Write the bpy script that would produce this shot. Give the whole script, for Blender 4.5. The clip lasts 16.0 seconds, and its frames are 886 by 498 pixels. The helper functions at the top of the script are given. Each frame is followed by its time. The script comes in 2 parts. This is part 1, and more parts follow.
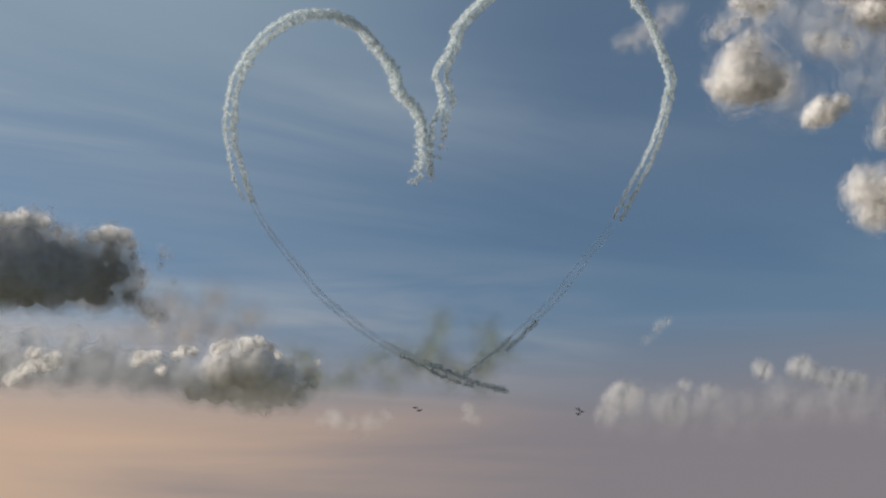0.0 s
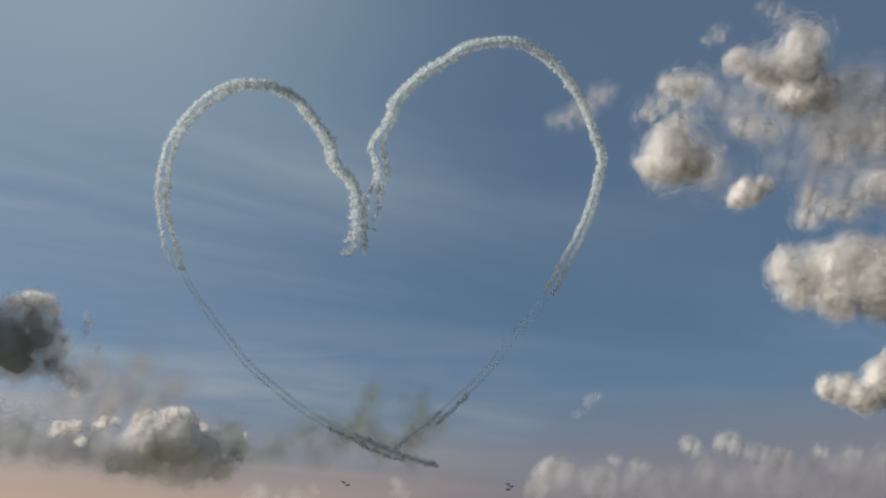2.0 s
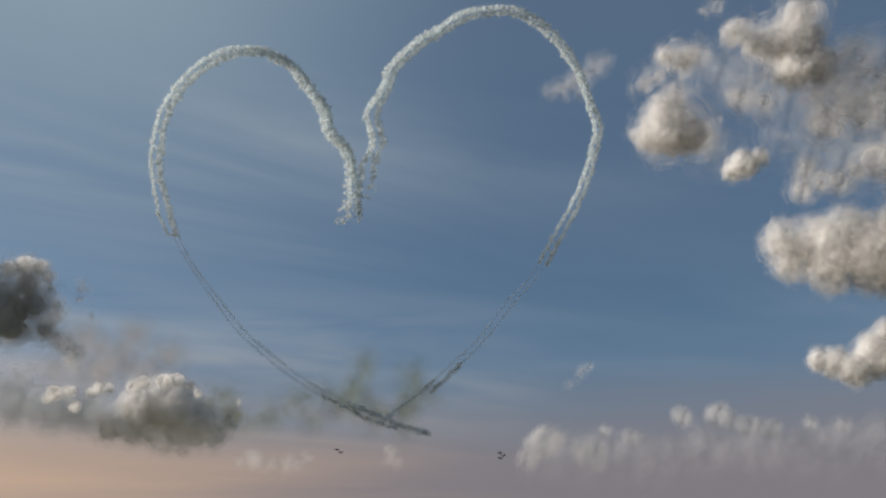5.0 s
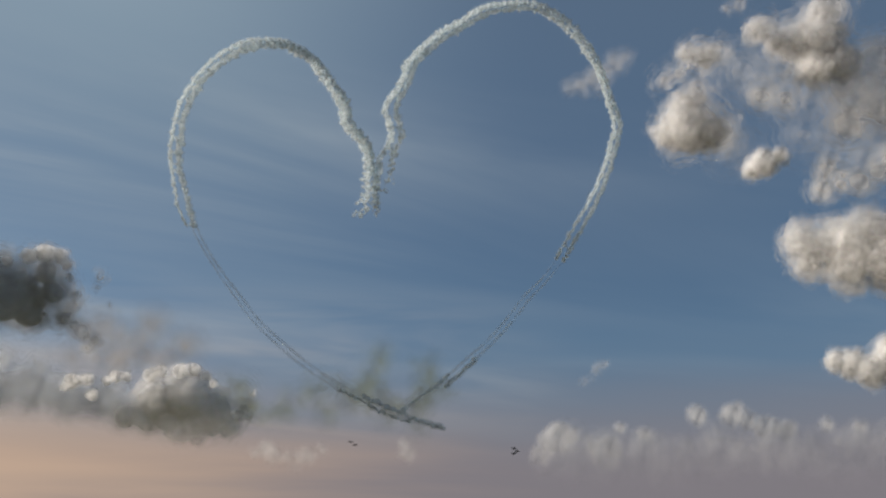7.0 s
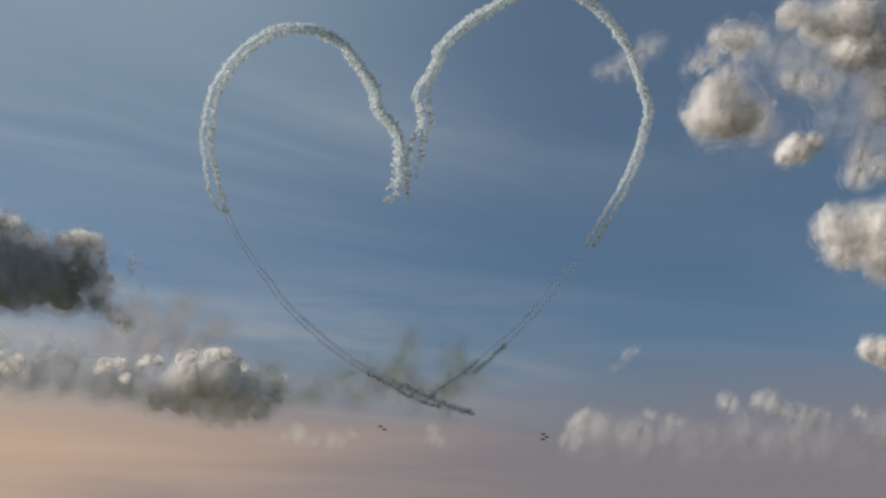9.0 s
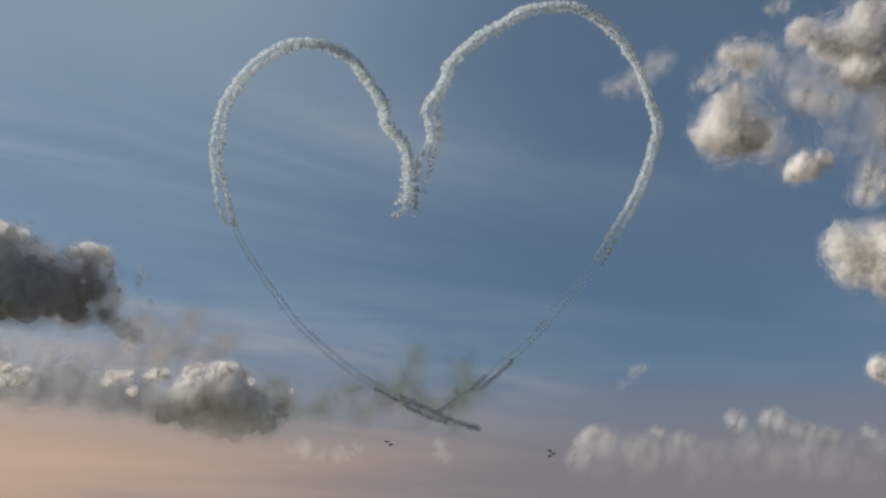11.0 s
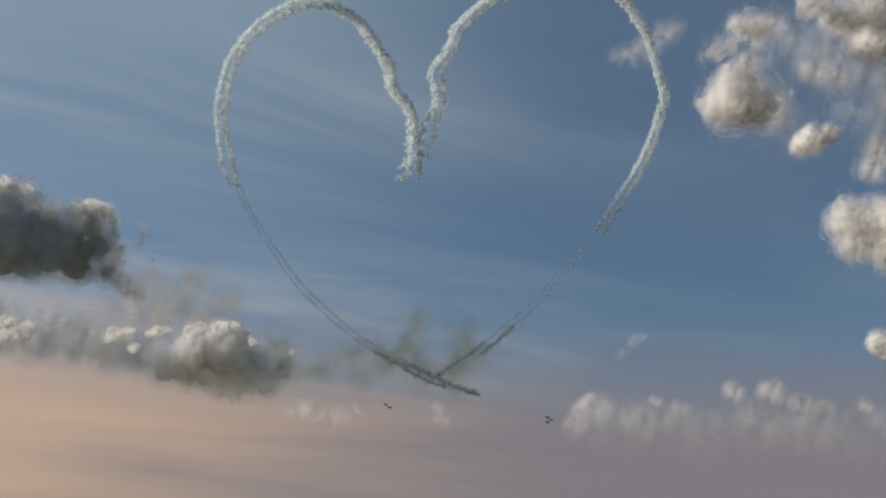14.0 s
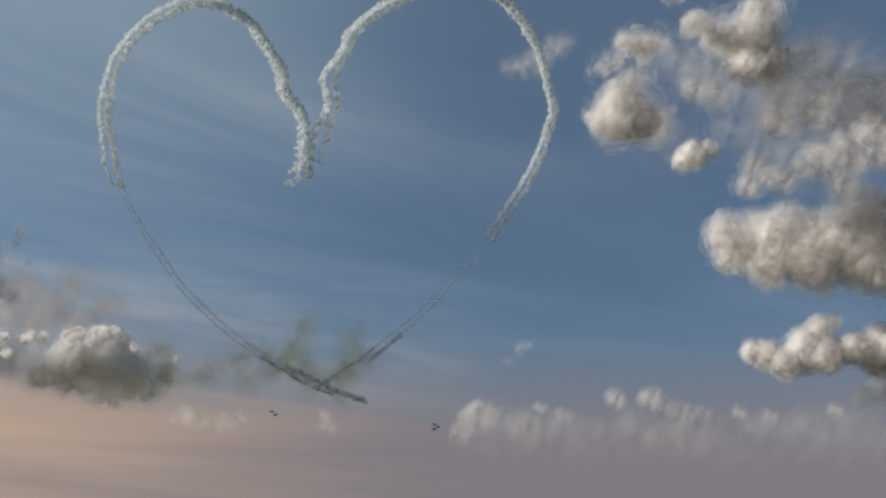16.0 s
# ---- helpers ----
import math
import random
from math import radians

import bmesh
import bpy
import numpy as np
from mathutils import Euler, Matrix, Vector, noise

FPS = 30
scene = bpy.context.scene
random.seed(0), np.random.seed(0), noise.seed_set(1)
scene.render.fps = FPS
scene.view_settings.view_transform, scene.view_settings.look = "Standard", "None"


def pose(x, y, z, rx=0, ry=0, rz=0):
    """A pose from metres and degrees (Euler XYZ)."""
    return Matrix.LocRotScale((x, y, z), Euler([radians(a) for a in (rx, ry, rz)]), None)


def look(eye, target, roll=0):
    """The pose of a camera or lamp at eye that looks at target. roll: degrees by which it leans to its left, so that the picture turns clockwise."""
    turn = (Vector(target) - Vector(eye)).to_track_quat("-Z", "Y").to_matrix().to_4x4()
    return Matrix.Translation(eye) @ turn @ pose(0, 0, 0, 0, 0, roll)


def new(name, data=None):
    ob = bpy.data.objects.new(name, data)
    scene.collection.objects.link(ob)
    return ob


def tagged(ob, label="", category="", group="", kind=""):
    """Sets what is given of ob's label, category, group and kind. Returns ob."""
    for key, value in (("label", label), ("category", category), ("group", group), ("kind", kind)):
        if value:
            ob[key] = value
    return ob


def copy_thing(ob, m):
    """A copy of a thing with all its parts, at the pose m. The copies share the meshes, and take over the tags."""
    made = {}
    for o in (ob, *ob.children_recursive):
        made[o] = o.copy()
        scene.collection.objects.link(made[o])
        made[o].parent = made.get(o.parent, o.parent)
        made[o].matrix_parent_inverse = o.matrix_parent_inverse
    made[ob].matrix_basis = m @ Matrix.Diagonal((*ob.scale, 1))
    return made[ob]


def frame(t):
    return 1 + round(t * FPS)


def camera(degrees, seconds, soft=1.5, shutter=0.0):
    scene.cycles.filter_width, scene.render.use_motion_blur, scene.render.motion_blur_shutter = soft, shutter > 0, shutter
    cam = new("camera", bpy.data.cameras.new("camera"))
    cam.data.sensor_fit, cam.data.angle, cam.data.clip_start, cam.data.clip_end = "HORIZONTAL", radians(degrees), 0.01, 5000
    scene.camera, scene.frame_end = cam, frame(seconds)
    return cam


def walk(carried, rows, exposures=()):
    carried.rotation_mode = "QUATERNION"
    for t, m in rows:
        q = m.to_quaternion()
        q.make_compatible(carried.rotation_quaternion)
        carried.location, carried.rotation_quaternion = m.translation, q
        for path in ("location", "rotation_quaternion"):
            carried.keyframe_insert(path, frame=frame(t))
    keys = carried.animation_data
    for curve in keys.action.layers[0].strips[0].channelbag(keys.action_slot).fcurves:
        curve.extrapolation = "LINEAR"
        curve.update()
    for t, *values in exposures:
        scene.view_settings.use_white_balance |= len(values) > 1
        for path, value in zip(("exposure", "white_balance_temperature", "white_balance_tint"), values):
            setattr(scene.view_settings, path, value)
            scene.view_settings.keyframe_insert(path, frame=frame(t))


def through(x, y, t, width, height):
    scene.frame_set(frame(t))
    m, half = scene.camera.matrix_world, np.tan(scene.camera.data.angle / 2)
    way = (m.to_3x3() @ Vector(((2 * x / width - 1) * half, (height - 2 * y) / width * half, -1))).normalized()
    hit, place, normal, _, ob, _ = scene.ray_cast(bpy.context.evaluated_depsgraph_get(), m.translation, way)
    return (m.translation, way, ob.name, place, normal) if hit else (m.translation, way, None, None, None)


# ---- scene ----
# A skywriting display over open country: the camera stands on the ground and turns where it is.
cam = camera(47.6, 16.0, soft=2.2)
PATH = [
    (0, 0, 0, 1.7, 108.000, 0.000, 0.000),
    (0.5, 0, 0, 1.7, 108.069, 0.662, -1.730),
    (1, 0, 0, 1.7, 110.188, 0.608, -2.465),
    (1.5, 0, 0, 1.7, 111.846, 0.401, -3.409),
    (2, 0, 0, 1.7, 112.090, 0.329, -3.946),
    (2.5, 0, 0, 1.7, 112.108, 0.292, -4.307),
    (3, 0, 0, 1.7, 112.080, 0.350, -4.533),
    (3.5, 0, 0, 1.7, 111.847, 0.295, -4.534),
    (4, 0, 0, 1.7, 110.969, 0.241, -4.534),
    (6.5, 0, 0, 1.7, 110.167, -0.869, -4.022),
    (7, 0, 0, 1.7, 110.041, -1.200, -3.832),
    (7.5, 0, 0, 1.7, 109.770, -1.421, -3.425),
    (8, 0, 0, 1.7, 109.558, -1.578, -3.091),
    (8.5, 0, 0, 1.7, 109.361, -1.740, -2.700),
    (9, 0, 0, 1.7, 109.177, -1.915, -2.282),
    (11.5, 0, 0, 1.7, 110.258, -2.501, -2.049),
    (12, 0, 0, 1.7, 110.421, -2.701, -2.332),
    (12.5, 0, 0, 1.7, 110.560, -2.926, -2.518),
    (13, 0, 0, 1.7, 110.501, -3.012, -2.472),
    (13.5, 0, 0, 1.7, 108.963, -3.156, -2.221),
    (14, 0, 0, 1.7, 108.061, -3.760, -2.292),
    (14.5, 0, 0, 1.7, 109.878, -4.007, -3.057),
    (15, 0, 0, 1.7, 109.829, -3.750, -4.686),
    (15.5, 0, 0, 1.7, 109.904, -2.605, -8.190),
    (16, 0, 0, 1.7, 108.801, -2.671, -8.554),
]

walk(cam, [(t, pose(*p)) for t, *p in PATH], [(0, 0.02), (4, -0.03), (7, -0.06), (16, -0.06)])

# ---- light: a low warm sun on the left behind a cloud, and the evening sky ----
SUN_AZ, SUN_EL = -78.0, 22.0


def toward(az, el, d=1.0):
    """A point d metres off, az degrees to the right of +y and el degrees up."""
    a, e = radians(az), radians(el)
    return Vector((math.sin(a) * math.cos(e), math.cos(a) * math.cos(e), math.sin(e))) * d


sun_lamp = bpy.data.lights.new("sun", "SUN")
sun_lamp.energy, sun_lamp.angle, sun_lamp.color = 3.7, radians(0.5), (1.0, 0.895, 0.775)
sun = new("sun", sun_lamp)
sun.matrix_world = look(toward(SUN_AZ, SUN_EL, 900), (0, 0, 0))
scene.cycles.transparent_max_bounces, scene.cycles.diffuse_bounces = 64, 24
scene.cycles.transmission_bounces, scene.cycles.max_bounces = 24, 32


class Nodes:
    """Short hand for building a node tree."""

    def __init__(self, tree):
        self.tree = tree
        tree.nodes.clear()

    def add(self, kind, out=0, inputs=(), operation="", blend=""):
        n = self.tree.nodes.new(kind)
        if operation:
            n.operation = operation
        if kind == "ShaderNodeMix":
            n.data_type, n.blend_type = "RGBA", blend or "MIX"
        if kind == "ShaderNodeMapRange":
            n.interpolation_type = "SMOOTHSTEP"
        for k, v in dict(inputs).items():
            if isinstance(v, bpy.types.NodeSocket):
                self.tree.links.new(v, n.inputs[k])
            else:
                n.inputs[k].default_value = v
        return n.outputs[out] if len(n.outputs) else n

    def math(self, op, a, b=0.0, c=0.0):
        return self.add("ShaderNodeMath", 0, {0: a, 1: b, 2: c}, operation=op)

    def step(self, v, lo, hi, a=0.0, b=1.0):
        return self.add("ShaderNodeMapRange", 0, {0: v, 1: lo, 2: hi, 3: a, 4: b})

    def noise(self, vec, scale, detail=5.0, rough=0.55, twist=0.0, out=0):
        return self.add("ShaderNodeTexNoise", out, {"Vector": vec, "Scale": scale, "Detail": detail, "Roughness": rough, "Distortion": twist})

    def mix(self, f, a, b, blend="MIX"):
        return self.add("ShaderNodeMix", 2, {0: f, 6: a, 7: b}, blend=blend)

    def mapping(self, vec, loc=(0, 0, 0), rot=(0, 0, 0), scale=(1, 1, 1)):
        return self.add("ShaderNodeMapping", 0, {0: vec, 1: loc, 2: [radians(r) for r in rot], 3: scale})


world = bpy.data.worlds.new("evening_sky")
scene.world = world
world.use_nodes = True
n = Nodes(world.node_tree)
ray = n.add("ShaderNodeTexCoord", 0)
xyz = n.tree.nodes.new("ShaderNodeSeparateXYZ")
n.tree.links.new(ray, xyz.inputs[0])
rx, ry, rz = xyz.outputs
sky = n.add("ShaderNodeTexSky", 0)
sky.node.sky_type, sky.node.sun_disc = "NISHITA", False
sky.node.sun_elevation, sky.node.sun_rotation = radians(SUN_EL), radians(SUN_AZ)
sky.node.air_density, sky.node.dust_density, sky.node.ozone_density = 1.0, 1.0, 2.0
sky = n.mix(1.0, sky, (0.0665, 0.073, 0.076, 1), "MULTIPLY")
# thin high cirrus on a flat layer far up: a broad veil that thickens overhead, and long soft streaks
up = n.math("MAXIMUM", rz, 0.06)
layer = n.add("ShaderNodeCombineXYZ", 0, {0: n.math("DIVIDE", rx, up), 1: n.math("DIVIDE", ry, up), 2: 0.0})
along = n.mapping(layer, (0, 0, 0), (0, 0, -25))
streak = n.noise(n.mapping(along, (0.7, 0.3, 0), (0, 0, 0), (0.34, 0.95, 1)), 1.0, 5, 0.52, 1.3)
broad = n.noise(n.mapping(along, (3.4, 1.1, 0), (0, 0, 0), (0.45, 0.8, 1)), 0.8, 3, 0.5, 0.8)
veil = n.math("MULTIPLY", n.step(streak, 0.34, 0.70), n.step(broad, 0.34, 0.64))
veil = n.math("MULTIPLY", veil, n.step(rx, 0.25, -0.30, 0.2, 1.0))
thick = n.math("MULTIPLY", n.step(rz, 0.25, 0.60), n.step(rx, 0.15, -0.3, 0.2, 1.0))
# a clear blue gap in the veil
gap = n.math("MULTIPLY", n.step(rz, 0.25, 0.31), n.step(rz, 0.42, 0.35))
veil = n.math("MULTIPLY", veil, n.math("MULTIPLY_ADD", gap, -0.65, 1.0))
sky = n.mix(thick, sky, (0.26, 0.345, 0.42, 1))
sky = n.mix(n.math("MULTIPLY", veil, 0.85), sky, (0.38, 0.435, 0.475, 1))
# pale glow of haze low down on the sunward side, painted into the sky in flat streaks
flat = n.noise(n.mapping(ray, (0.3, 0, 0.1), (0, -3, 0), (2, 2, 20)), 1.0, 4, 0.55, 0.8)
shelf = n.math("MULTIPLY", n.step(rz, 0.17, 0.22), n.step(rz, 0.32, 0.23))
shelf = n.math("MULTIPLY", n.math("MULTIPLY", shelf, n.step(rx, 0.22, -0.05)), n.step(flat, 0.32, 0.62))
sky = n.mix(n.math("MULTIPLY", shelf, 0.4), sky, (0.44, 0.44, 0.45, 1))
# low evening haze: peach towards the sun, mauve away from it, in long level bands
bands = n.noise(n.mapping(ray, (0, 0, 0.2), (0, 4, 0), (1.6, 1.6, 15)), 1.0, 4, 0.5, 0.6)
side = n.step(n.math("ADD", rx, n.math("MULTIPLY_ADD", bands, 0.7, -0.35)), -0.52, 0.18)
haze = n.mix(side, (0.56, 0.39, 0.28, 1), (0.222, 0.196, 0.213, 1))
low = n.step(n.math("ADD", rz, n.math("MULTIPLY_ADD", bands, 0.05, -0.025)), 0.12, 0.27, 1.0, 0.0)
sky = n.mix(n.math("MULTIPLY", low, 0.92), sky, haze)
n.add("ShaderNodeOutputWorld", 0, {0: n.add("ShaderNodeBackground", 0, {0: sky, 1: 1.0})})

# ---- materials ----
def material(name):
    m = bpy.data.materials.new(name)
    m.use_nodes = True
    return m, Nodes(m.node_tree)


def haze_fade(n, place, field, base):
    """How much of a cloud shows at a height: it fades downward between the two heights of base, standing in for low
    haze.
    """
    z = n.tree.nodes.new("ShaderNodeSeparateXYZ")
    n.tree.links.new(place, z.inputs[0])
    return n.step(n.math("ADD", z.outputs[2], n.math("MULTIPLY_ADD", field, 120.0, -60.0)), base[0], base[1])


def vapour(name, color, dense, lo, hi, grain, through=0.35, base=None, detail=4, even=4.0):
    """Cloud or smoke: dense where the vapour noise is high, open where it is low. base: heights between which it fades
    downward, as if into haze.
    """
    m, n = material(name)
    place = n.add("ShaderNodeNewGeometry", 0)
    field = n.noise(place, 1.0 / grain, detail, 0.62, 0.15)
    alpha = n.step(field, lo, hi, 0.0, dense)
    if base:
        alpha = n.math("MULTIPLY", alpha, haze_fade(n, place, field, base))
    tone = n.mix(n.step(n.noise(place, 0.35 / grain, 3), 0.35, 0.65), color, [0.96 * c for c in color[:3]] + [1])
    # droplets scatter evenly all round: the facing of the veil counts for little against the sun's direction
    ray = toward(SUN_AZ, SUN_EL)
    face = n.add("ShaderNodeNewGeometry", 1)
    side = n.math("SIGN", n.add("ShaderNodeVectorMath", 1, {0: face, 1: ray}, operation="DOT_PRODUCT"))
    lean = n.add("ShaderNodeVectorMath", 0, {0: ray, 3: n.math("MULTIPLY", side, even)}, operation="SCALE")
    bump = n.add("ShaderNodeVectorMath", 0, {0: n.add("ShaderNodeVectorMath", 0, {0: face, 1: lean}, operation="ADD")}, operation="NORMALIZE")
    lit = n.add("ShaderNodeMixShader", 0, {0: through,
                1: n.add("ShaderNodeBsdfDiffuse", 0, {"Color": tone, "Roughness": 1.0, "Normal": bump}),
                2: n.add("ShaderNodeBsdfTranslucent", 0, {"Color": tone, "Normal": bump})})
    n.add("ShaderNodeOutputMaterial", 0, {0: n.add("ShaderNodeMixShader", 0, {0: alpha, 1: n.add("ShaderNodeBsdfTransparent"), 2: lit})})
    return m


def dense_vapour(name, color, depth, base=None):
    """The thick inside of a cloud, in which light wanders far before it leaves."""
    m, n = material(name)
    place = n.add("ShaderNodeNewGeometry", 0)
    field = n.noise(place, 0.012, 4)
    tone = n.mix(n.step(field, 0.35, 0.65), color, [0.96 * c for c in color[:3]] + [1])
    out = n.add("ShaderNodeBsdfPrincipled", 0, {"Base Color": tone, "Roughness": 1.0, "Specular IOR Level": 0.0, "Subsurface Weight": 1.0,
                                                "Subsurface Radius": (1.0, 1.0, 1.0), "Subsurface Scale": depth})
    if base:
        out = n.add("ShaderNodeMixShader", 0, {0: haze_fade(n, place, field, base), 1: n.add("ShaderNodeBsdfTransparent"), 2: out})
    n.add("ShaderNodeOutputMaterial", 0, {0: out})
    return m


def solid(name, color, rough, metal=0.0, grain=1.0):
    m, n = material(name)
    place = n.add("ShaderNodeTexCoord", 3)
    wear = n.noise(place, 1.0 / grain, 6)
    tone = n.mix(n.step(wear, 0.35, 0.7), color, [0.75 * c for c in color[:3]] + [1])
    n.add("ShaderNodeOutputMaterial", 0, {0: n.add("ShaderNodeBsdfPrincipled", 0, {
        "Base Color": tone, "Roughness": rough, "Metallic": metal})})
    return m


# ---- ground, below the picture ----
def ground_sheet():
    bm = bmesh.new()
    bmesh.ops.create_grid(bm, x_segments=24, y_segments=24, size=9000)
    for v in bm.verts:
        far = v.co.xy.length
        v.co.z = 6.0 * noise.noise(v.co / 900.0) * min(1.0, far / 1500.0) - 0.0001 * far
    me = bpy.data.meshes.new("ground")
    bm.to_mesh(me)
    bm.free()
    # unseen; colour raised to bounce warm light onto the cloud bases
    me.materials.append(solid("bounce_ground", (0.16, 0.15, 0.08, 1), 0.95, 0.0, 40.0))
    return tagged(new("ground", me), "unseen level ground, pale to bounce light up to the clouds", "ground", kind="structure")


ground_sheet()


# ---- clouds and smoke ----
def lumps_mesh(name, balls, grow, least, origin):
    """One mesh of overlapping balls, each grown by the given metres, or by that share of its size where least is 0."""
    bm = bmesh.new()
    bmesh.ops.create_icosphere(bm, subdivisions=2, radius=1.0)
    unit = np.array([v.co[:] for v in bm.verts])
    tris = np.array([[v.index for v in f.verts] for f in bm.faces])
    bm.free()
    verts, faces = [], []
    for c, r in balls:
        size = r * (1 + grow) if least == 0 else r + grow
        if size < least:
            continue
        faces.append(tris + len(unit) * len(verts))
        verts.append(unit * size + np.array(c) - np.array(origin))
    me = bpy.data.meshes.new(name)
    me.from_pydata(np.concatenate(verts).tolist(), [], np.concatenate(faces).tolist())
    return me


def billow(size, depth):
    t = bpy.data.textures.new("billow", "CLOUDS")
    t.noise_scale, t.noise_depth, t.noise_basis, t.noise_type = size, depth, "ORIGINAL_PERLIN", "SOFT_NOISE"
    return t


def vapour_body(name, label, category, group, balls, layers, voxel, swell, part_names, least=None, more=()):
    """A top-level cloud or trail: an Empty with a core and the thinner veils round it, merged and billowed by modifiers."""
    origin = sum((Vector(c) for c, _ in balls), Vector()) / len(balls)
    origin.z = min(c[2] - r for c, r in balls)
    thing = tagged(new(name), label, category, group)
    thing.location = origin
    tex_big, tex_small = billow(swell[0], 3), billow(swell[2], 4)
    sets = [(balls, grow, mat, part_names[min(i, 1)]) for i, (grow, mat) in enumerate(layers)] + list(more)
    for i, (some, grow, mat, kind) in enumerate(sets):
        me = lumps_mesh(kind, some, grow, voxel * 0.8 if least is None else least, origin)
        ob = new(kind, me)
        ob.parent = thing
        me.materials.append(mat)
        re = ob.modifiers.new("merge", "REMESH")
        re.mode, re.voxel_size, re.use_smooth_shade = "VOXEL", voxel, True
        for tex, amount in ((tex_big, swell[1]), (tex_small, swell[3] * (0.35 + 0.3 * min(i, 4)))):
            d = ob.modifiers.new("billow", "DISPLACE")
            amount *= 0.2 if kind == "tail" else 0.5 if kind == "clump" else 1.0
            d.texture, d.strength, d.mid_level, d.texture_coords = tex, amount, 0.5, "GLOBAL"
    return thing


def cumulus(label, lobes, dist, layers, puffs=12, flat=-0.2, voxel=9.0, depth=0.6, seed=1, name="cloud", category="cloud", group="", rough=1.0, join=1.3, crisp=2, full=0.9):
    """A cloud of round heads: lobes are directions and angular radii in degrees, seen from the field, at about dist metres."""
    rnd = random.Random(seed)
    balls = []
    links = []
    for i, (az, el, r) in enumerate(lobes):
        for az2, el2, r2 in lobes[:i]:
            if math.hypot((az - az2) * math.cos(radians(el)), el - el2) < join * (r + r2):
                links.append(((az + az2) / 2, (el + el2) / 2, min(r, r2) * 0.85))
    for az, el, r in lobes + links:
        size = radians(r) * dist
        c = toward(az, el, dist + rnd.uniform(-1, 1) * depth * size)
        balls.append((c, size * full))
        for _ in range(puffs):
            d = Vector((rnd.gauss(0, 1), rnd.gauss(0, 1), rnd.gauss(0, 1))).normalized()
            if d.z < flat:
                d.z = flat * rnd.random()
            small = size * rnd.uniform(0.22, 0.42)
            at = c + d * size * rnd.uniform(0.62, 0.85)
            balls.append((at, small))
            for _ in range(crisp):
                d = (d + Vector((rnd.gauss(0, 0.8), rnd.gauss(0, 0.8), rnd.gauss(0, 0.8)))).normalized()
                balls.append((at + d * small * 0.85, small * rnd.uniform(0.3, 0.5)))
    mean = sum(radians(r) * dist for _, _, r in lobes) / len(lobes)
    shells = [(g * mean, m) for g, m in layers]
    return vapour_body(name, label, category, group, balls, shells, voxel, (mean * 0.9, mean * 0.5 * rough, mean * 0.3, mean * 0.3 * rough), ("core", "veil"))


DARK = [
    (-24.49, 15.61, 2.51), (-26.12, 15.26, 2.77), (-22.21, 15.86, 1.98), (-23.23, 17.02, 1.25), (-24.36, 16.82, 1.36), (-20.72, 15.72, 1.76),
    (-19.16, 16.91, 1.16), (-18.57, 15.92, 1.1), (-19.71, 14.74, 1.4), (-22.03, 14.38, 1.5), (-18.05, 14.73, 0.8), (-21.38, 16.8, 0.85),
    (-24.57, 14.11, 1.77)]
SCRAPS = [
    (-16.3, 17.1, 0.35), (-17.4, 16, 0.23), (-15.6, 15.6, 0.16), (-17, 16.2, 0.16), (-16.4, 16.4, 0.19)]
LOW = [
    (-22.95, 10.27, 1.24), (-20.99, 10.41, 1.38), (-18.99, 10.69, 1.4), (-16.89, 10.45, 1.29), (-15.08, 10.48, 1.24), (-25.13, 10.1, 1.6),
    (-22.57, 11.75, 0.71), (-20.6, 12.03, 0.66), (-24.24, 11.61, 0.76), (-18.67, 11.87, 0.61), (-13.97, 10.04, 0.99)]
BANK = [
    (10.2, 9.4, 1.03), (11.4, 9.1, 1.22), (12.8, 8.6, 1.03), (9.1, 8.5, 0.64), (15, 9.6, 0.45), (13.6, 10, 0.29),
    (17.9, 10.6, 0.55), (19.8, 10.6, 0.71), (21.3, 9.9, 0.64), (22.5, 9.7, 0.58), (24.6, 9.9, 0.35), (26.2, 9.7, 0.29),
    (29.5, 10, 0.35), (31, 10.6, 0.64), (32.1, 11, 0.84), (15.4, 8.1, 1.35), (17.6, 8.6, 1.48), (20, 8.7, 1.48),
    (22.8, 8.4, 1.35), (25.7, 8.2, 1.22), (28.6, 8.5, 1.35), (31.4, 9.1, 1.55), (12.8, 7.6, 1.16), (33.9, 10.1, 1.61)]
MID = [
    (1.42, 9.01, 0.35), (1.67, 8.39, 0.54), (-6.22, 8.56, 0.47), (-5.88, 8.16, 0.63), (-6.78, 8.24, 0.38), (-3.97, 8.18, 0.57),
    (-3.15, 8.56, 0.32), (-4.6, 7.55, 0.38), (-5.09, 8.04, 0.44)]
TOP = [
    (18.8, 26.6, 1.8), (17.9, 26.4, 1.29), (20.1, 26, 1.35), (17.2, 29.1, 0.58), (18.2, 29.5, 0.64), (19.5, 30.1, 1.03),
    (20.7, 30.3, 0.71), (23.5, 31.1, 0.81), (27.1, 31.4, 1.29), (25.2, 30.1, 1.45), (26.9, 29.1, 1.45), (28.1, 27.4, 1.61),
    (22.9, 27.6, 0.9), (29.7, 26.8, 1.87), (31.3, 26.1, 1.77), (32.7, 25.9, 1.61), (27.5, 25.5, 1.22), (29.4, 28.6, 1.29),
    (34.5, 25.7, 1.93), (24.2, 27.3, 0.81)]
SMALL = [
    (22.7, 24.1, 0.77), (22, 23.8, 0.55), (23.6, 24.4, 0.48)]
TATTER = [
    (26.1, 23.4, 0.71), (25.8, 22.4, 0.77), (27.7, 22.5, 0.9), (29.8, 23.3, 1.09), (31.4, 23.3, 1.22), (32.7, 24.1, 1.13),
    (30.9, 21.8, 0.9), (34.2, 23.4, 1.29)]
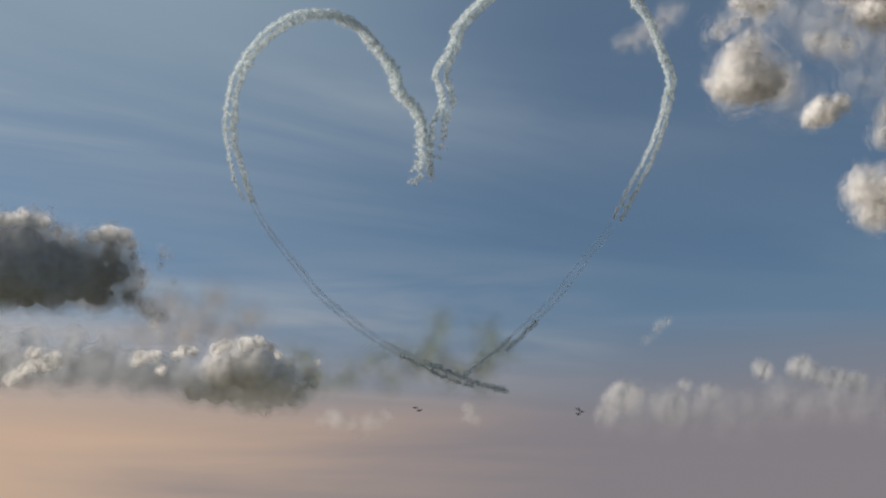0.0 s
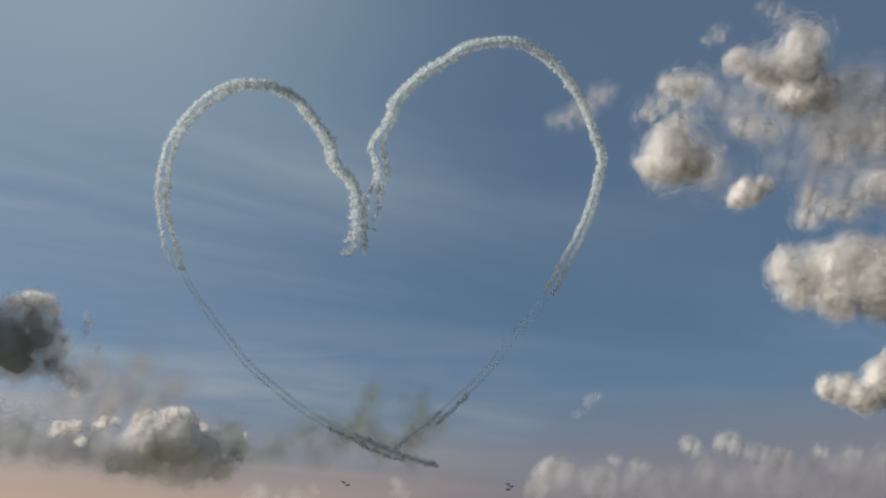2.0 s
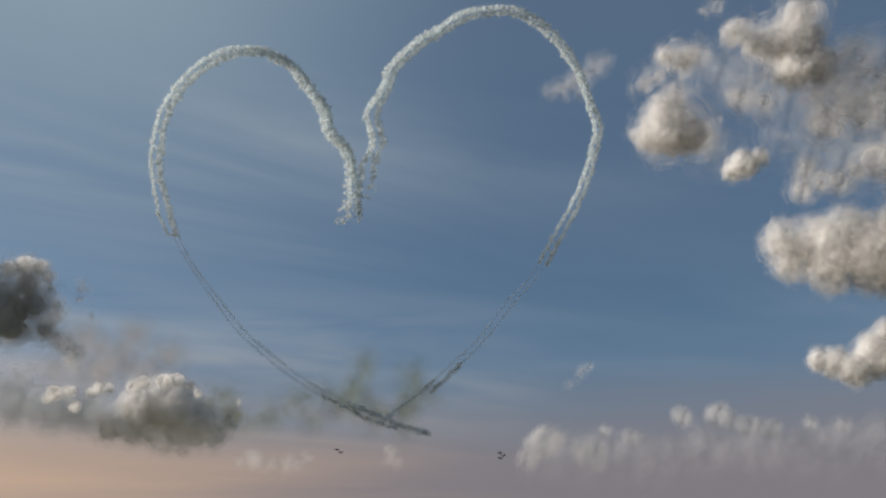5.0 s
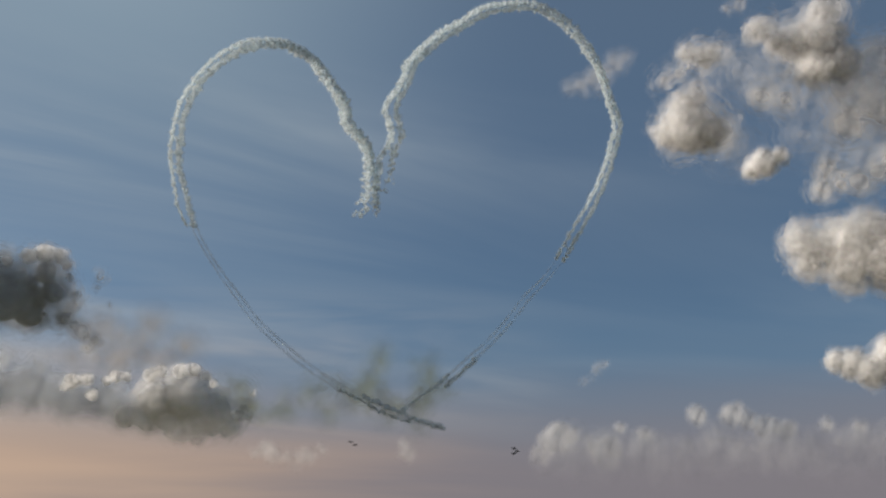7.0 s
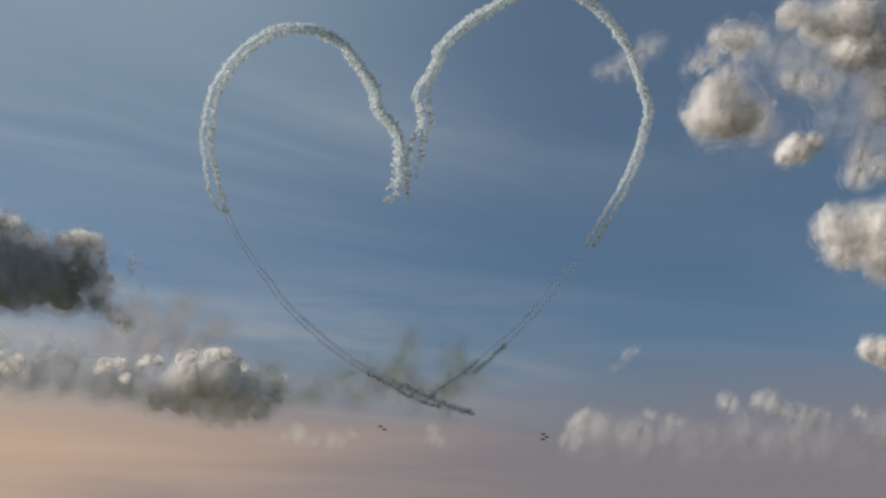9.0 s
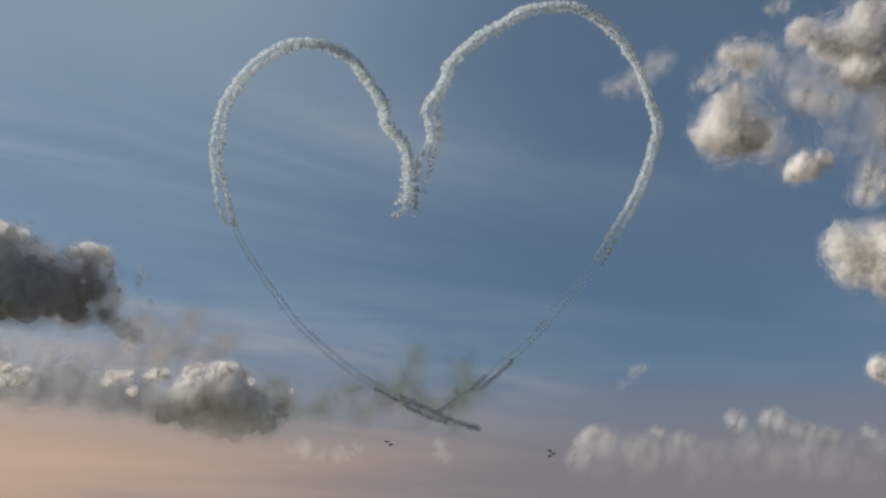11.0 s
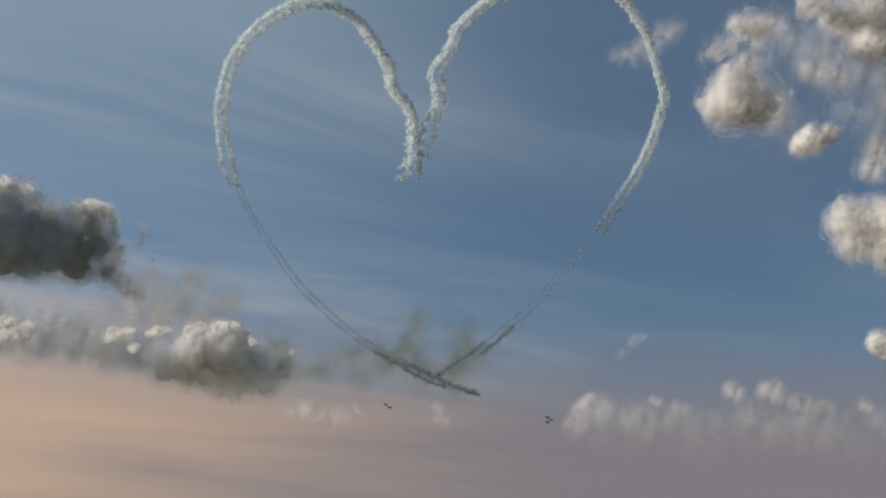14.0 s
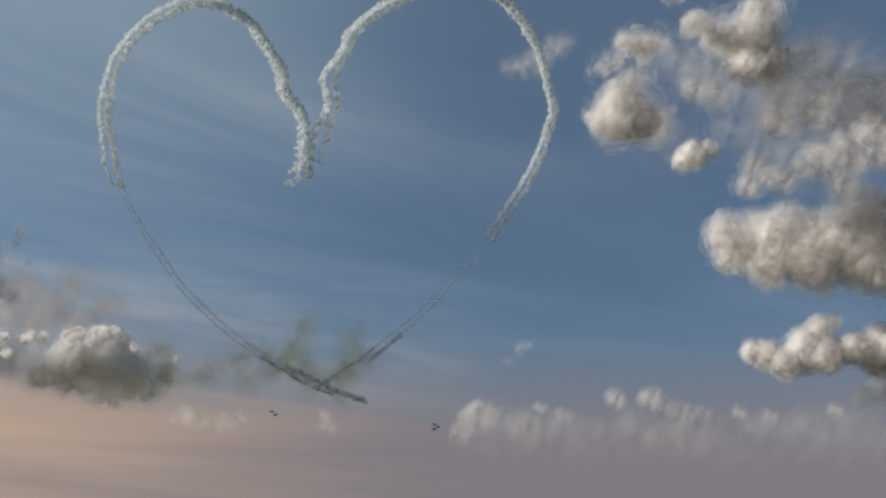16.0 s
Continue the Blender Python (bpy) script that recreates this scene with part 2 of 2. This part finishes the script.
SIDE = [
    (24.4, 19.6, 0.97), (25.9, 19.4, 1.22), (27.9, 19.6, 1.29), (29, 18.2, 1.55), (26.8, 18.1, 1.22), (30.6, 19, 1.67),
    (32, 19.7, 1.67), (29.3, 17.1, 0.9), (32.1, 17.8, 1.67), (24.6, 18.4, 0.84), (34, 18.8, 1.93)]
LOWSIDE = [
    (25.5, 13.2, 0.55), (26.2, 13, 0.74), (27.2, 12.6, 0.87), (28.3, 13.5, 0.81), (29.1, 14.3, 0.61), (29.8, 14.6, 0.29),
    (29.3, 12.9, 0.87), (30.7, 13.2, 0.77), (32.1, 13.5, 0.9), (31.8, 12.6, 0.87), (33.4, 13.3, 1.13)]
FLARE = [
    (13.1, 29.6, 0.58), (12, 29.2, 0.39), (14.2, 30.3, 0.42), (14.9, 30.6, 0.29), (11.3, 29.1, 0.26), (13.2, 29, 0.29)]
WISP = [
    (12.9, 13.6, 0.32), (12.5, 13.3, 0.32), (12, 12.9, 0.26), (11.6, 12.5, 0.19)]
HIGHW = [
    (22.1, 32.7, 0.52), (22.6, 33.1, 0.29), (21.3, 32.5, 0.29), (25.6, 33.4, 0.71), (26.4, 33, 0.52)]
OLDSMOKE = [
    (-0.3, 13.5, 0.77), (-0.5, 12.6, 0.84), (-2.8, 12.2, 0.77), (-1.4, 11.6, 0.9), (-4, 11.6, 0.71), (2.5, 12.9, 0.9),
    (3.3, 12.1, 0.77), (2, 11.3, 0.71), (0.5, 11, 0.9), (-5.3, 10.9, 0.84), (-6.6, 10.3, 0.84), (2.1, 10, 0.45),
    (-7.9, 11.5, 0.97), (-3.1, 10.7, 0.64)]
LEFT_OUTER = [
    (-421, 757), (-440, 791), (-453, 829), (-464, 874), (-475, 927), (-476, 968), (-474, 1009), (-466, 1054), (-448, 1097),
    (-422, 1140), (-388, 1178), (-347, 1207), (-307, 1218), (-256, 1216), (-204, 1195), (-162, 1157), (-133, 1115),
    (-108, 1080), (-97, 1049), (-93, 1024), (-72, 998), (-52, 971), (-42, 943), (-38, 910), (-31, 870), (-29, 830),
    (-23, 798)]
LEFT_INNER = [
    (-406, 758), (-420, 798), (-434, 843), (-450, 884), (-456, 921), (-457, 969), (-455, 1017), (-443, 1066), (-422, 1113),
    (-389, 1152), (-354, 1182), (-318, 1201), (-281, 1207), (-242, 1202), (-205, 1185), (-173, 1151), (-145, 1112),
    (-118, 1074), (-108, 1049), (-106, 1024), (-86, 997), (-63, 971), (-53, 947), (-48, 920), (-50, 893), (-48, 862),
    (-52, 829), (-57, 800)]
RIGHT_OUTER = [
    (-28, 811), (-28, 857), (-25, 897), (-22, 938), (-9, 968), (-2, 993), (-8, 1028), (-17, 1062), (2, 1099), (15, 1121),
    (25, 1158), (36, 1188), (67, 1227), (105, 1263), (150, 1297), (197, 1332), (246, 1347), (299, 1355), (347, 1346),
    (396, 1312), (430, 1272), (454, 1233), (472, 1192), (484, 1149), (496, 1106), (509, 1064), (508, 1028), (497, 985),
    (483, 936), (463, 881), (438, 830), (412, 783), (387, 737), (375, 714)]
RIGHT_INNER = [
    (-11, 858), (0, 898), (4, 939), (12, 969), (22, 995), (13, 1029), (8, 1064), (18, 1096), (31, 1122), (39, 1154),
    (49, 1181), (77, 1215), (114, 1251), (157, 1283), (204, 1317), (249, 1333), (299, 1341), (342, 1332), (386, 1301),
    (419, 1262), (444, 1225), (463, 1187), (476, 1145), (486, 1104), (497, 1061), (496, 1026), (486, 988), (470, 938),
    (448, 883), (423, 835), (396, 786), (372, 743), (360, 719)]
LEFT_LOW_OUTER = [
    (-410, 754), (-384, 711), (-346, 657), (-307, 607), (-269, 560), (-230, 524), (-181, 484), (-133, 451), (-86, 424),
    (-40, 403), (-1, 382), (36, 370), (63, 362)]
LEFT_LOW_INNER = [
    (-399, 754), (-375, 711), (-337, 659), (-298, 612), (-260, 566), (-223, 532), (-174, 493), (-127, 459), (-80, 432),
    (-36, 411), (8, 394), (42, 380), (82, 366), (128, 353)]
RIGHT_LOW_OUTER = [
    (367, 707), (336, 665), (301, 626), (259, 569), (218, 523), (184, 490), (152, 458), (126, 433)]
RIGHT_LOW_INNER = [
    (356, 711), (326, 671), (289, 632), (248, 575), (207, 528), (171, 495), (137, 462), (103, 431), (72, 410), (44, 385)]
FILL = [
    (21.9, 29.1, 1.48), (23.9, 28.4, 1.48), (25.8, 27.1, 1.61), (29.5, 25.2, 2.13), (31.9, 24.3, 1.87), (31.1, 28.1, 1.8),
    (21.1, 25.1, 1.16), (28.2, 23.7, 1.48), (31.1, 21.7, 1.29), (33.4, 26.8, 1.93), (25.1, 25.3, 1.29)]
HEADS = [
    (-16.97, 11.36, 0.46), (-16.23, 11.53, 0.34), (-15.86, 10.72, 0.31), (-14.73, 11.8, 0.34), (-14.2, 11.82, 0.28), (-15.16, 11.53, 0.25),
    (-12.88, 12.01, 0.44), (-12.43, 12.28, 0.35), (-17.24, 11.04, 0.28), (-11.33, 12.39, 0.44), (-10.6, 12.49, 0.38), (-9.89, 12.23, 0.25),
    (-9.48, 11.84, 0.22), (-22.51, 11.19, 0.36), (-21.61, 10.82, 0.51), (-22.0, 10.55, 0.39), (-21.36, 11.13, 0.27), (-22.82, 10.28, 0.41),
    (-23.45, 9.8, 0.41), (-7.22, 11.43, 0.19), (-7.39, 10.26, 0.29), (-8.03, 10.24, 0.25)]
RIM = [
    (-25.5, 17.9, 0.45), (-24.7, 18, 0.42), (-23.9, 18.2, 0.45), (-22.9, 18.1, 0.42), (-22.1, 17.7, 0.26),
    (-21.2, 17.2, 0.32), (-20.2, 17.6, 0.42), (-19.4, 17.9, 0.48), (-18.6, 17.9, 0.45), (-18.1, 17.4, 0.29),
    (-17.9, 16.8, 0.19)]
TAILHEADS = [
    (-17.74, 14.6, 0.55), (-16.86, 14.05, 0.62), (-16.11, 13.63, 0.43), (-17.35, 15.4, 0.37), (-17.72, 15.99, 0.22), (-16.38, 13.21, 0.37)]
CLUMP = [
    (-10.94, 11.16, 1.38), (-12.33, 10.88, 1.13), (-9.46, 10.27, 1.26), (-10.99, 9.54, 1.19), (-8.48, 9.61, 0.82), (-10.02, 8.88, 0.69),
    (-12.72, 9.72, 0.93), (-7.63, 10.5, 0.51), (-13.95, 9.74, 0.81)]
TOPHEADS = [
    (18.39, 26.33, 1.32), (17.35, 26.14, 0.88), (19.49, 26.07, 1.0), (18.47, 27.51, 0.82), (26.72, 30.22, 1.09), (26.29, 28.83, 1.15),
    (25.38, 30.35, 0.85), (27.53, 28.64, 0.9), (26.99, 31.28, 0.6), (23.03, 31.15, 0.61), (24.1, 30.47, 0.73), (19.85, 30.21, 0.62),
    (18.66, 30.39, 0.44)]

WHITE = (0.985, 0.98, 0.975, 1)
SMOKE = (0.91, 0.975, 0.995, 1)
# shade put into the vapour colour of the dark cumulus and the low bank
SHADE_GREY = (0.70, 0.73, 0.76, 1)
OLIVE = (0.30, 0.33, 0.19, 1)
DUN = (0.52, 0.44, 0.34, 1)


def mist_layers(name, color, dense, lo, hi, grain, count=7, inner=-0.4, outer=0.9, rise=0.03, detail=6):
    """Many thin veils, each more broken than the one inside it, so that the mist has no edge."""
    return [(inner + (outer - inner) * i / (count - 1), vapour(f"{name}_veil", color, dense * (1.15 - i / count), lo + rise * i, hi + rise * i, grain, 0.5, detail=detail))
            for i in range(count)]


def soft_layers(name, count=9, inner=-0.7, outer=0.6, core=0.4, rim=0.05, lo=0.22, rise=0.2, wide=0.3, grain=85, thru=0.5, color=WHITE, base=None, detail=4):
    """A soft body: nested veils that grow thinner and more broken outward, so that the cloud has depth and no hard skin."""
    return [(inner + (outer - inner) * s, vapour(f"{name}_veil", color, core + (rim - core) * s, lo + rise * s, lo + rise * s + wide, grain * (1 - 0.25 * s), thru, base=base, detail=detail))
            for s in (i / (count - 1) for i in range(count))]


def heavy(name, depth, base=None, color=WHITE, inner=-0.3, core=0.26, count=8, outer=0.45, grain=80):
    """A dense body in which light wanders, inside soft veils."""
    return [(inner, dense_vapour(f"{name}_core", color, depth, base))] + soft_layers(name, count, inner + 0.1, outer, core, 0.09, 0.24, 0.28, 0.2, grain, base=base, color=color, detail=7)


fleecy = heavy("fleece", 150.0, inner=-0.35, count=9)
shreds = soft_layers("shred", 6, -0.5, 0.5, core=0.3, rim=0.07, lo=0.26, rise=0.26, wide=0.22, detail=7)
wispy = [(-0.2, vapour("wisp_core", WHITE, 0.45, 0.38, 0.64, 40)), (0.2, vapour("wisp_edge", WHITE, 0.3, 0.43, 0.68, 40)),
         (0.8, vapour("wisp_mist", WHITE, 0.2, 0.46, 0.72, 45))]

# unseen cloud deck, added left of the view to shade the lower smoke trails
SHADE_DECK = [(az, 24.7 + 1.05 * (az + 44.4), 2.9) for az in (-41.6, -43, -44.4, -45.8, -47.2, -48.6, -50, -51.4, -52.8)]
MIST = [
    (-15.71, 14.28, 0.99), (-14.08, 13.45, 1.06), (-14.65, 12.73, 0.81), (-12.45, 12.6, 0.82), (-15.88, 12.72, 0.74), (-13.23, 14.75, 0.82),
    (-11.25, 13.75, 0.69), (-17.09, 12.64, 0.68), (-11.74, 11.38, 0.63)]
cumulus("towering dark grey cumulus with a bright sunlit rim", DARK, 3700, heavy("dark", 8.0, (825, 945), SHADE_GREY), 14, -0.3, 8.0, seed=3, crisp=2, rough=1.0)
cumulus("brownish broken tail of a dark cumulus", TAILHEADS, 3680, soft_layers("tail", 6, -0.4, 0.6, 0.26, 0.06, 0.2, 0.26, 0.24, 45, thru=0.7, detail=6), 9, -0.4, 4.0, seed=27)
cumulus("unseen cumulus deck added to shade the lower smoke", SHADE_DECK, 4150, heavy("deck", 60.0, outer=0.2), 8, -0.3, 18.0, seed=2, crisp=0)
for one in SCRAPS:
    cumulus("torn scrap of bright cloud beside the dark cumulus", [one], 3600, wispy, 6, -1, 4.0, seed=4, group="scraps of cloud")
cumulus("pale grey bank of stratocumulus under a dark cumulus", LOW, 4000, soft_layers("low", 7, -0.5, 0.6, 0.26, 0.05, 0.1, 0.3, 0.35, 160, base=(550, 720), color=SHADE_GREY, detail=6), 12, -0.1, 8.0, seed=5, rough=0.6, crisp=1)
cumulus("low grey cumulus with warm sunlit heads", CLUMP, 3900, heavy("clump", 35.0, (540, 760)), 14, -0.1, 6.0, seed=28, rough=0.9, full=1.12)
cumulus("warm sunlit heads swelling from a low cumulus bank", HEADS, 3700, [(g, vapour("head_" + k, WHITE, a, lo, lo + 0.24, sz, 0.7)) for g, k, a, lo, sz in ((-0.35, "core", 0.6, 0.1, 40), (-0.1, "rind", 0.42, 0.2, 36), (0.12, "edge", 0.3, 0.3, 32), (0.35, "fringe", 0.14, 0.38, 28))], 12, -0.3, 4.0, seed=25, join=1.1)
cumulus("dazzling white sunlit crest on a dark cumulus", RIM, 3600, [(g, vapour("crest_" + k, WHITE, a, lo, lo + 0.24, sz, 0.7)) for g, k, a, lo, sz in ((-0.35, "core", 0.6, 0.1, 40), (-0.1, "rind", 0.42, 0.2, 36), (0.12, "edge", 0.3, 0.3, 32), (0.35, "fringe", 0.14, 0.38, 28))], 10, -0.3, 4.0, seed=26, join=1.2)
cumulus("thin dun mist between two cloud banks", MIST, 4100, soft_layers("dun", 8, -0.5, 1.3, 0.09, 0.02, 0.12, 0.2, 0.5, 200, color=DUN, detail=3), 6, -1, 9.0, seed=17, crisp=0, rough=0.4)
cumulus("long low mauve cumulus bank fading into haze", [(10 + 0.6 * i, 8.2 + 0.5 * math.sin(1.7 * i) + 0.3 * math.sin(0.45 * i), 1.1 + 0.25 * math.sin(2.6 * i)) for i in range(42)], 4300, soft_layers("bank", 6, -0.3, 0.5, 0.055, 0.025, 0.1, 0.25, 0.35, 160, base=(470, 800)), 10, -0.1, 7.0, seed=6, crisp=1, rough=0.8, join=0.0)
cumulus("pinkish cumulus heads rising from a low bank", [b for b in BANK if b[2] <= 1.03], 4200, soft_layers("pink", 6, -0.3, 0.35, 0.12, 0.04, 0.05, 0.25, 0.35, 70, base=(500, 800)), 10, -0.1, 5.0, seed=29, crisp=1, rough=0.6)
cumulus("small pinkish cumulus head low in the haze", MID[:2], 4300, soft_layers("blush", 5, -0.4, 0.4, 0.1, 0.04, 0.1, 0.25, 0.35, 50, base=(540, 720)), 9, -0.1, 4.0, seed=7, crisp=1, rough=0.6)
cumulus("row of small pinkish cumulus heads in the haze", MID[2:], 4300, soft_layers("row", 5, -0.4, 0.4, 0.085, 0.04, 0.1, 0.25, 0.35, 60, base=(480, 700)), 9, -0.1, 5.0, seed=7, crisp=1, rough=0.6)
cumulus("broken cream and grey fair-weather cumulus", TOP, 3900, shreds, 12, -1, 9.0, seed=8, full=1.1, crisp=1, rough=0.8)
cumulus("bright cream heads of a fair-weather cumulus", TOPHEADS, 3800, fleecy, 16, -0.6, 6.0, seed=30, crisp=3, rough=1.5)
cumulus("thin white mist that fills gaps between cumulus heads", FILL, 4050, soft_layers("fill", 7, -0.5, 0.7, 0.09, 0.02, 0.22, 0.2, 0.36, 130, detail=3), 6, -1, 10.0, seed=18, crisp=0, rough=0.7)
cumulus("small detached cream cumulus puff", SMALL, 3550, fleecy, 12, -1, 6.0, seed=9, full=1.05, crisp=1)
cumulus("tattered thin grey cumulus shreds", TATTER, 3700, shreds, 12, -1, 8.0, seed=10, full=1.1, crisp=1)
cumulus("rounded cream cumulus with a grey base", SIDE, 4000, fleecy, 16, -0.6, 6.5, seed=11, full=1.08, crisp=3, rough=1.25)
cumulus("small warm white cumulus with a raised head", LOWSIDE, 4100, fleecy, 16, -0.5, 5.5, seed=12, full=1.08, crisp=3, rough=1.25)
cumulus("thin flared wisp of pale cloud behind the smoke", FLARE, 3700, soft_layers("flare", 7, -0.4, 1.3, 0.1, 0.03, 0.2, 0.2, 0.36, 60), 8, -1, 5.0, seed=13)
cumulus("faint slanting wisp of pale cloud", WISP, 3900, mist_layers("wisp", WHITE, 0.07, 0.36, 0.62, 40), 8, -1, 4.0, seed=14)
cumulus("faint high shred of pale cloud", HIGHW[:3], 3900, mist_layers("shred", WHITE, 0.12, 0.36, 0.62, 45), 8, -1, 6.0, seed=15)
cumulus("faint high tuft of pale cloud", HIGHW[3:], 3900, mist_layers("tuft", WHITE, 0.1, 0.36, 0.62, 45), 8, -1, 6.0, seed=15)
cumulus("old drifted olive-grey smoke, thin and blurred", OLDSMOKE, 2700, mist_layers("drift", OLIVE, 0.13, 0.28, 0.60, 95, inner=-0.4, outer=1.2, rise=0.035, detail=4), 8, -1, 8.0, seed=16,
        name="drifting_smoke", category="smoke", rough=0.35, crisp=0)


# ---- the smoke heart ----
def spline(points, step):
    """Points every step metres along a smooth line through the given (x, z), in the display's upright plane."""
    p = [Vector((x, 2000.0, z)) for x, z in points]
    p = [2 * p[0] - p[1]] + p + [2 * p[-1] - p[-2]]
    out = []
    for a, b, c, d in zip(p, p[1:], p[2:], p[3:]):
        for i in range(max(1, int((c - b).length / step))):
            t = i / max(1, int((c - b).length / step))
            out.append(0.5 * (2 * b + (c - a) * t + (2 * a - 5 * b + 4 * c - d) * t * t + (3 * b - a - 3 * c + d) * t ** 3))
    return out


puffy = [(g, vapour("smoke_" + k, SMOKE, a, lo, lo + 0.2, s, 0.6, detail=6, even=1.5)) for g, k, a, lo, s in
         ((-0.35, "core", 0.6, 0.26, 14), (-0.05, "inner", 0.42, 0.34, 12), (0.25, "edge", 0.3, 0.42, 10), (0.65, "fringe", 0.18, 0.46, 9))]
fresh = [(g, vapour("fresh_smoke_" + k, SMOKE, a, lo, lo + 0.3, 30, 0.5)) for g, k, a, lo in
         ((-0.15, "core", 0.12, 0.2), (0.15, "edge", 0.085, 0.28), (0.6, "fringe", 0.05, 0.32))]


knot = [(g, vapour("knotted_smoke_" + k, SMOKE, a, lo, lo + 0.3, 22, 0.5)) for g, k, a, lo in
        ((-0.2, "core", 0.4, 0.15), (0.1, "edge", 0.26, 0.25), (0.5, "fringe", 0.12, 0.32))]


def smoke_trail(label, upper, lower, wide, thin, seed):
    """One strand of smoke: old and frayed at its upper beginning, narrowing towards the fresh tail below."""
    rnd = random.Random(seed)
    old, young, thick = [], [], []
    line = spline(upper, 3.2)
    for i, c in enumerate(line):
        s = i / len(line)
        frayed = max(0.0, 1 - s / 0.14)
        r = wide * (1.12 - 0.42 * s * s)
        for _ in range(4):
            if rnd.random() < 0.6 * frayed:
                continue
            d = Vector((rnd.gauss(0, 1), rnd.gauss(0, 1), rnd.gauss(0, 1))) * r * (0.46 + 0.3 * frayed)
            old.append((c + d, r * rnd.uniform(0.35, 0.85) * (1 - 0.3 * frayed)))
    line = spline(lower, 1.8)
    for i, c in enumerate(line):
        fat = 0.8 + 0.45 * i / len(line)
        for _ in range(2):
            d = Vector((rnd.gauss(0, 1), rnd.gauss(0, 1), rnd.gauss(0, 1))) * thin * 0.1
            young.append((c + d, thin * fat * rnd.uniform(0.8, 0.95)))
        if i > 0.74 * len(line):
            d = Vector((rnd.gauss(0, 1), rnd.gauss(0, 1), rnd.gauss(0, 1))) * thin * 0.5
            thick.append((c + d, thin * rnd.uniform(0.5, 1.5)))
    tail = [(young, g, m, "tail") for g, m in fresh] + [(thick, g, m, "clump") for g, m in knot]
    return vapour_body("smoke_trail", label, "smoke", "smoke trails of the heart", old, puffy, 2.0, (16, 6, 5, 3.5), ("core", "veil"), 0, tail)


smoke_trail("white smoke trail, outer strand of a half heart", LEFT_OUTER[::-1], LEFT_LOW_OUTER, 4.8, 3.0, 21)
smoke_trail("white smoke trail, inner strand of a half heart", LEFT_INNER[::-1], LEFT_LOW_INNER, 7.2, 3.8, 22)
smoke_trail("feathery white smoke trail on the taller lobe", RIGHT_OUTER, RIGHT_LOW_OUTER, 5.6, 3.4, 23)
smoke_trail("feathery white smoke trail inside the taller lobe", RIGHT_INNER, RIGHT_LOW_INNER, 5.2, 3.4, 24)


# ---- display aircraft ----
paint = solid("dark_paint", (0.06, 0.065, 0.08, 1), 0.4, 0.1, 2.0)
glass = solid("canopy_glass", (0.02, 0.025, 0.03, 1), 0.08, 0.0, 1.0)


def part(name, bm, mat, parent, label=""):
    me = bpy.data.meshes.new(name)
    bm.to_mesh(me)
    bm.free()
    me.materials.append(mat)
    ob = new(name, me)
    ob.parent = parent
    return tagged(ob, label)


def turned(sections, ring=14):
    """A body along y from (y, half width, half height, z)."""
    bm = bmesh.new()
    loops = [[bm.verts.new((w * math.cos(2 * math.pi * k / ring), y, z + h * math.sin(2 * math.pi * k / ring))) for k in range(ring)] for y, w, h, z in sections]
    for a, b in zip(loops, loops[1:]):
        for k in range(ring):
            bm.faces.new((a[k], a[(k + 1) % ring], b[(k + 1) % ring], b[k]))
    bm.faces.new(loops[0][::-1]), bm.faces.new(loops[-1])
    for f in bm.faces:
        f.smooth = True
    return bm


def blade(root, tip, thick):
    """A tapering aerofoil between two chords, each (x, y of nose, y of tail, z)."""
    bm = bmesh.new()
    rows = []
    for (x, y0, y1, z), t in ((root, thick), (tip, thick * 0.45)):
        prof = ((0, 0), (0.08, 0.55), (0.35, 1), (0.75, 0.45), (1, 0), (0.75, -0.3), (0.35, -0.7), (0.08, -0.4))
        up = (0, 1) if abs(tip[0] - root[0]) > abs(tip[3] - root[3]) else (1, 0)
        rows.append([bm.verts.new((x + up[0] * h * t, y0 + (y1 - y0) * s, z + up[1] * h * t)) for s, h in prof])
    for k in range(8):
        bm.faces.new((rows[0][k], rows[0][(k + 1) % 8], rows[1][(k + 1) % 8], rows[1][k]))
    bm.faces.new(rows[0][::-1]), bm.faces.new(rows[1])
    bmesh.ops.recalc_face_normals(bm, faces=bm.faces)
    return bm


def aircraft():
    jet = tagged(new("display_aircraft"), "small dark jet trainer flying in a close pair", "aircraft", "display team aircraft")
    part("fuselage", turned([(6, .05, .05, 0), (5, .38, .36, 0), (3.2, .62, .7, .05), (1, .8, .85, .1), (-1.5, .85, .8, .1), (-4, .6, .62, .15), (-5.8, .38, .4, .2)]), paint, jet)
    part("canopy", turned([(3.6, .08, .06, .7), (2.8, .38, .42, .78), (1.4, .42, .5, .82), (0, .3, .28, .85), (-.8, .08, .06, .85)]), glass, jet, "dark glazed canopy")
    for s in (-1, 1):
        part("wing", blade((s * .7, 1.2, -1.9, -.1), (s * 4.8, -.6, -1.9, .05), .2), paint, jet)
        part("tailplane", blade((s * .35, -4.1, -5.8, .3), (s * 2.2, -5, -6, .3), .1), paint, jet)
        intake = turned([(1.6, .28, .38, 0), (0.2, .34, .45, 0), (-1.8, .12, .2, 0)], 10)
        bmesh.ops.translate(intake, verts=intake.verts, vec=(s * .85, 0, 0))
        part("air_intake", intake, paint, jet)
    part("fin", blade((0, -3.4, -5.7, .6), (0, -5, -6, 2.6), .12), paint, jet)
    return jet


first = aircraft()
first.matrix_world = pose(-56, 2000, 319, 8, 20, 75)
for x, z, ry, rz in ((-48, 314, 20, 75), (270, 317, -30, -70), (277, 312, -30, -70), (270, 307, -30, -70)):
    copy_thing(first, pose(x, 2004, z, -6, ry, rz))
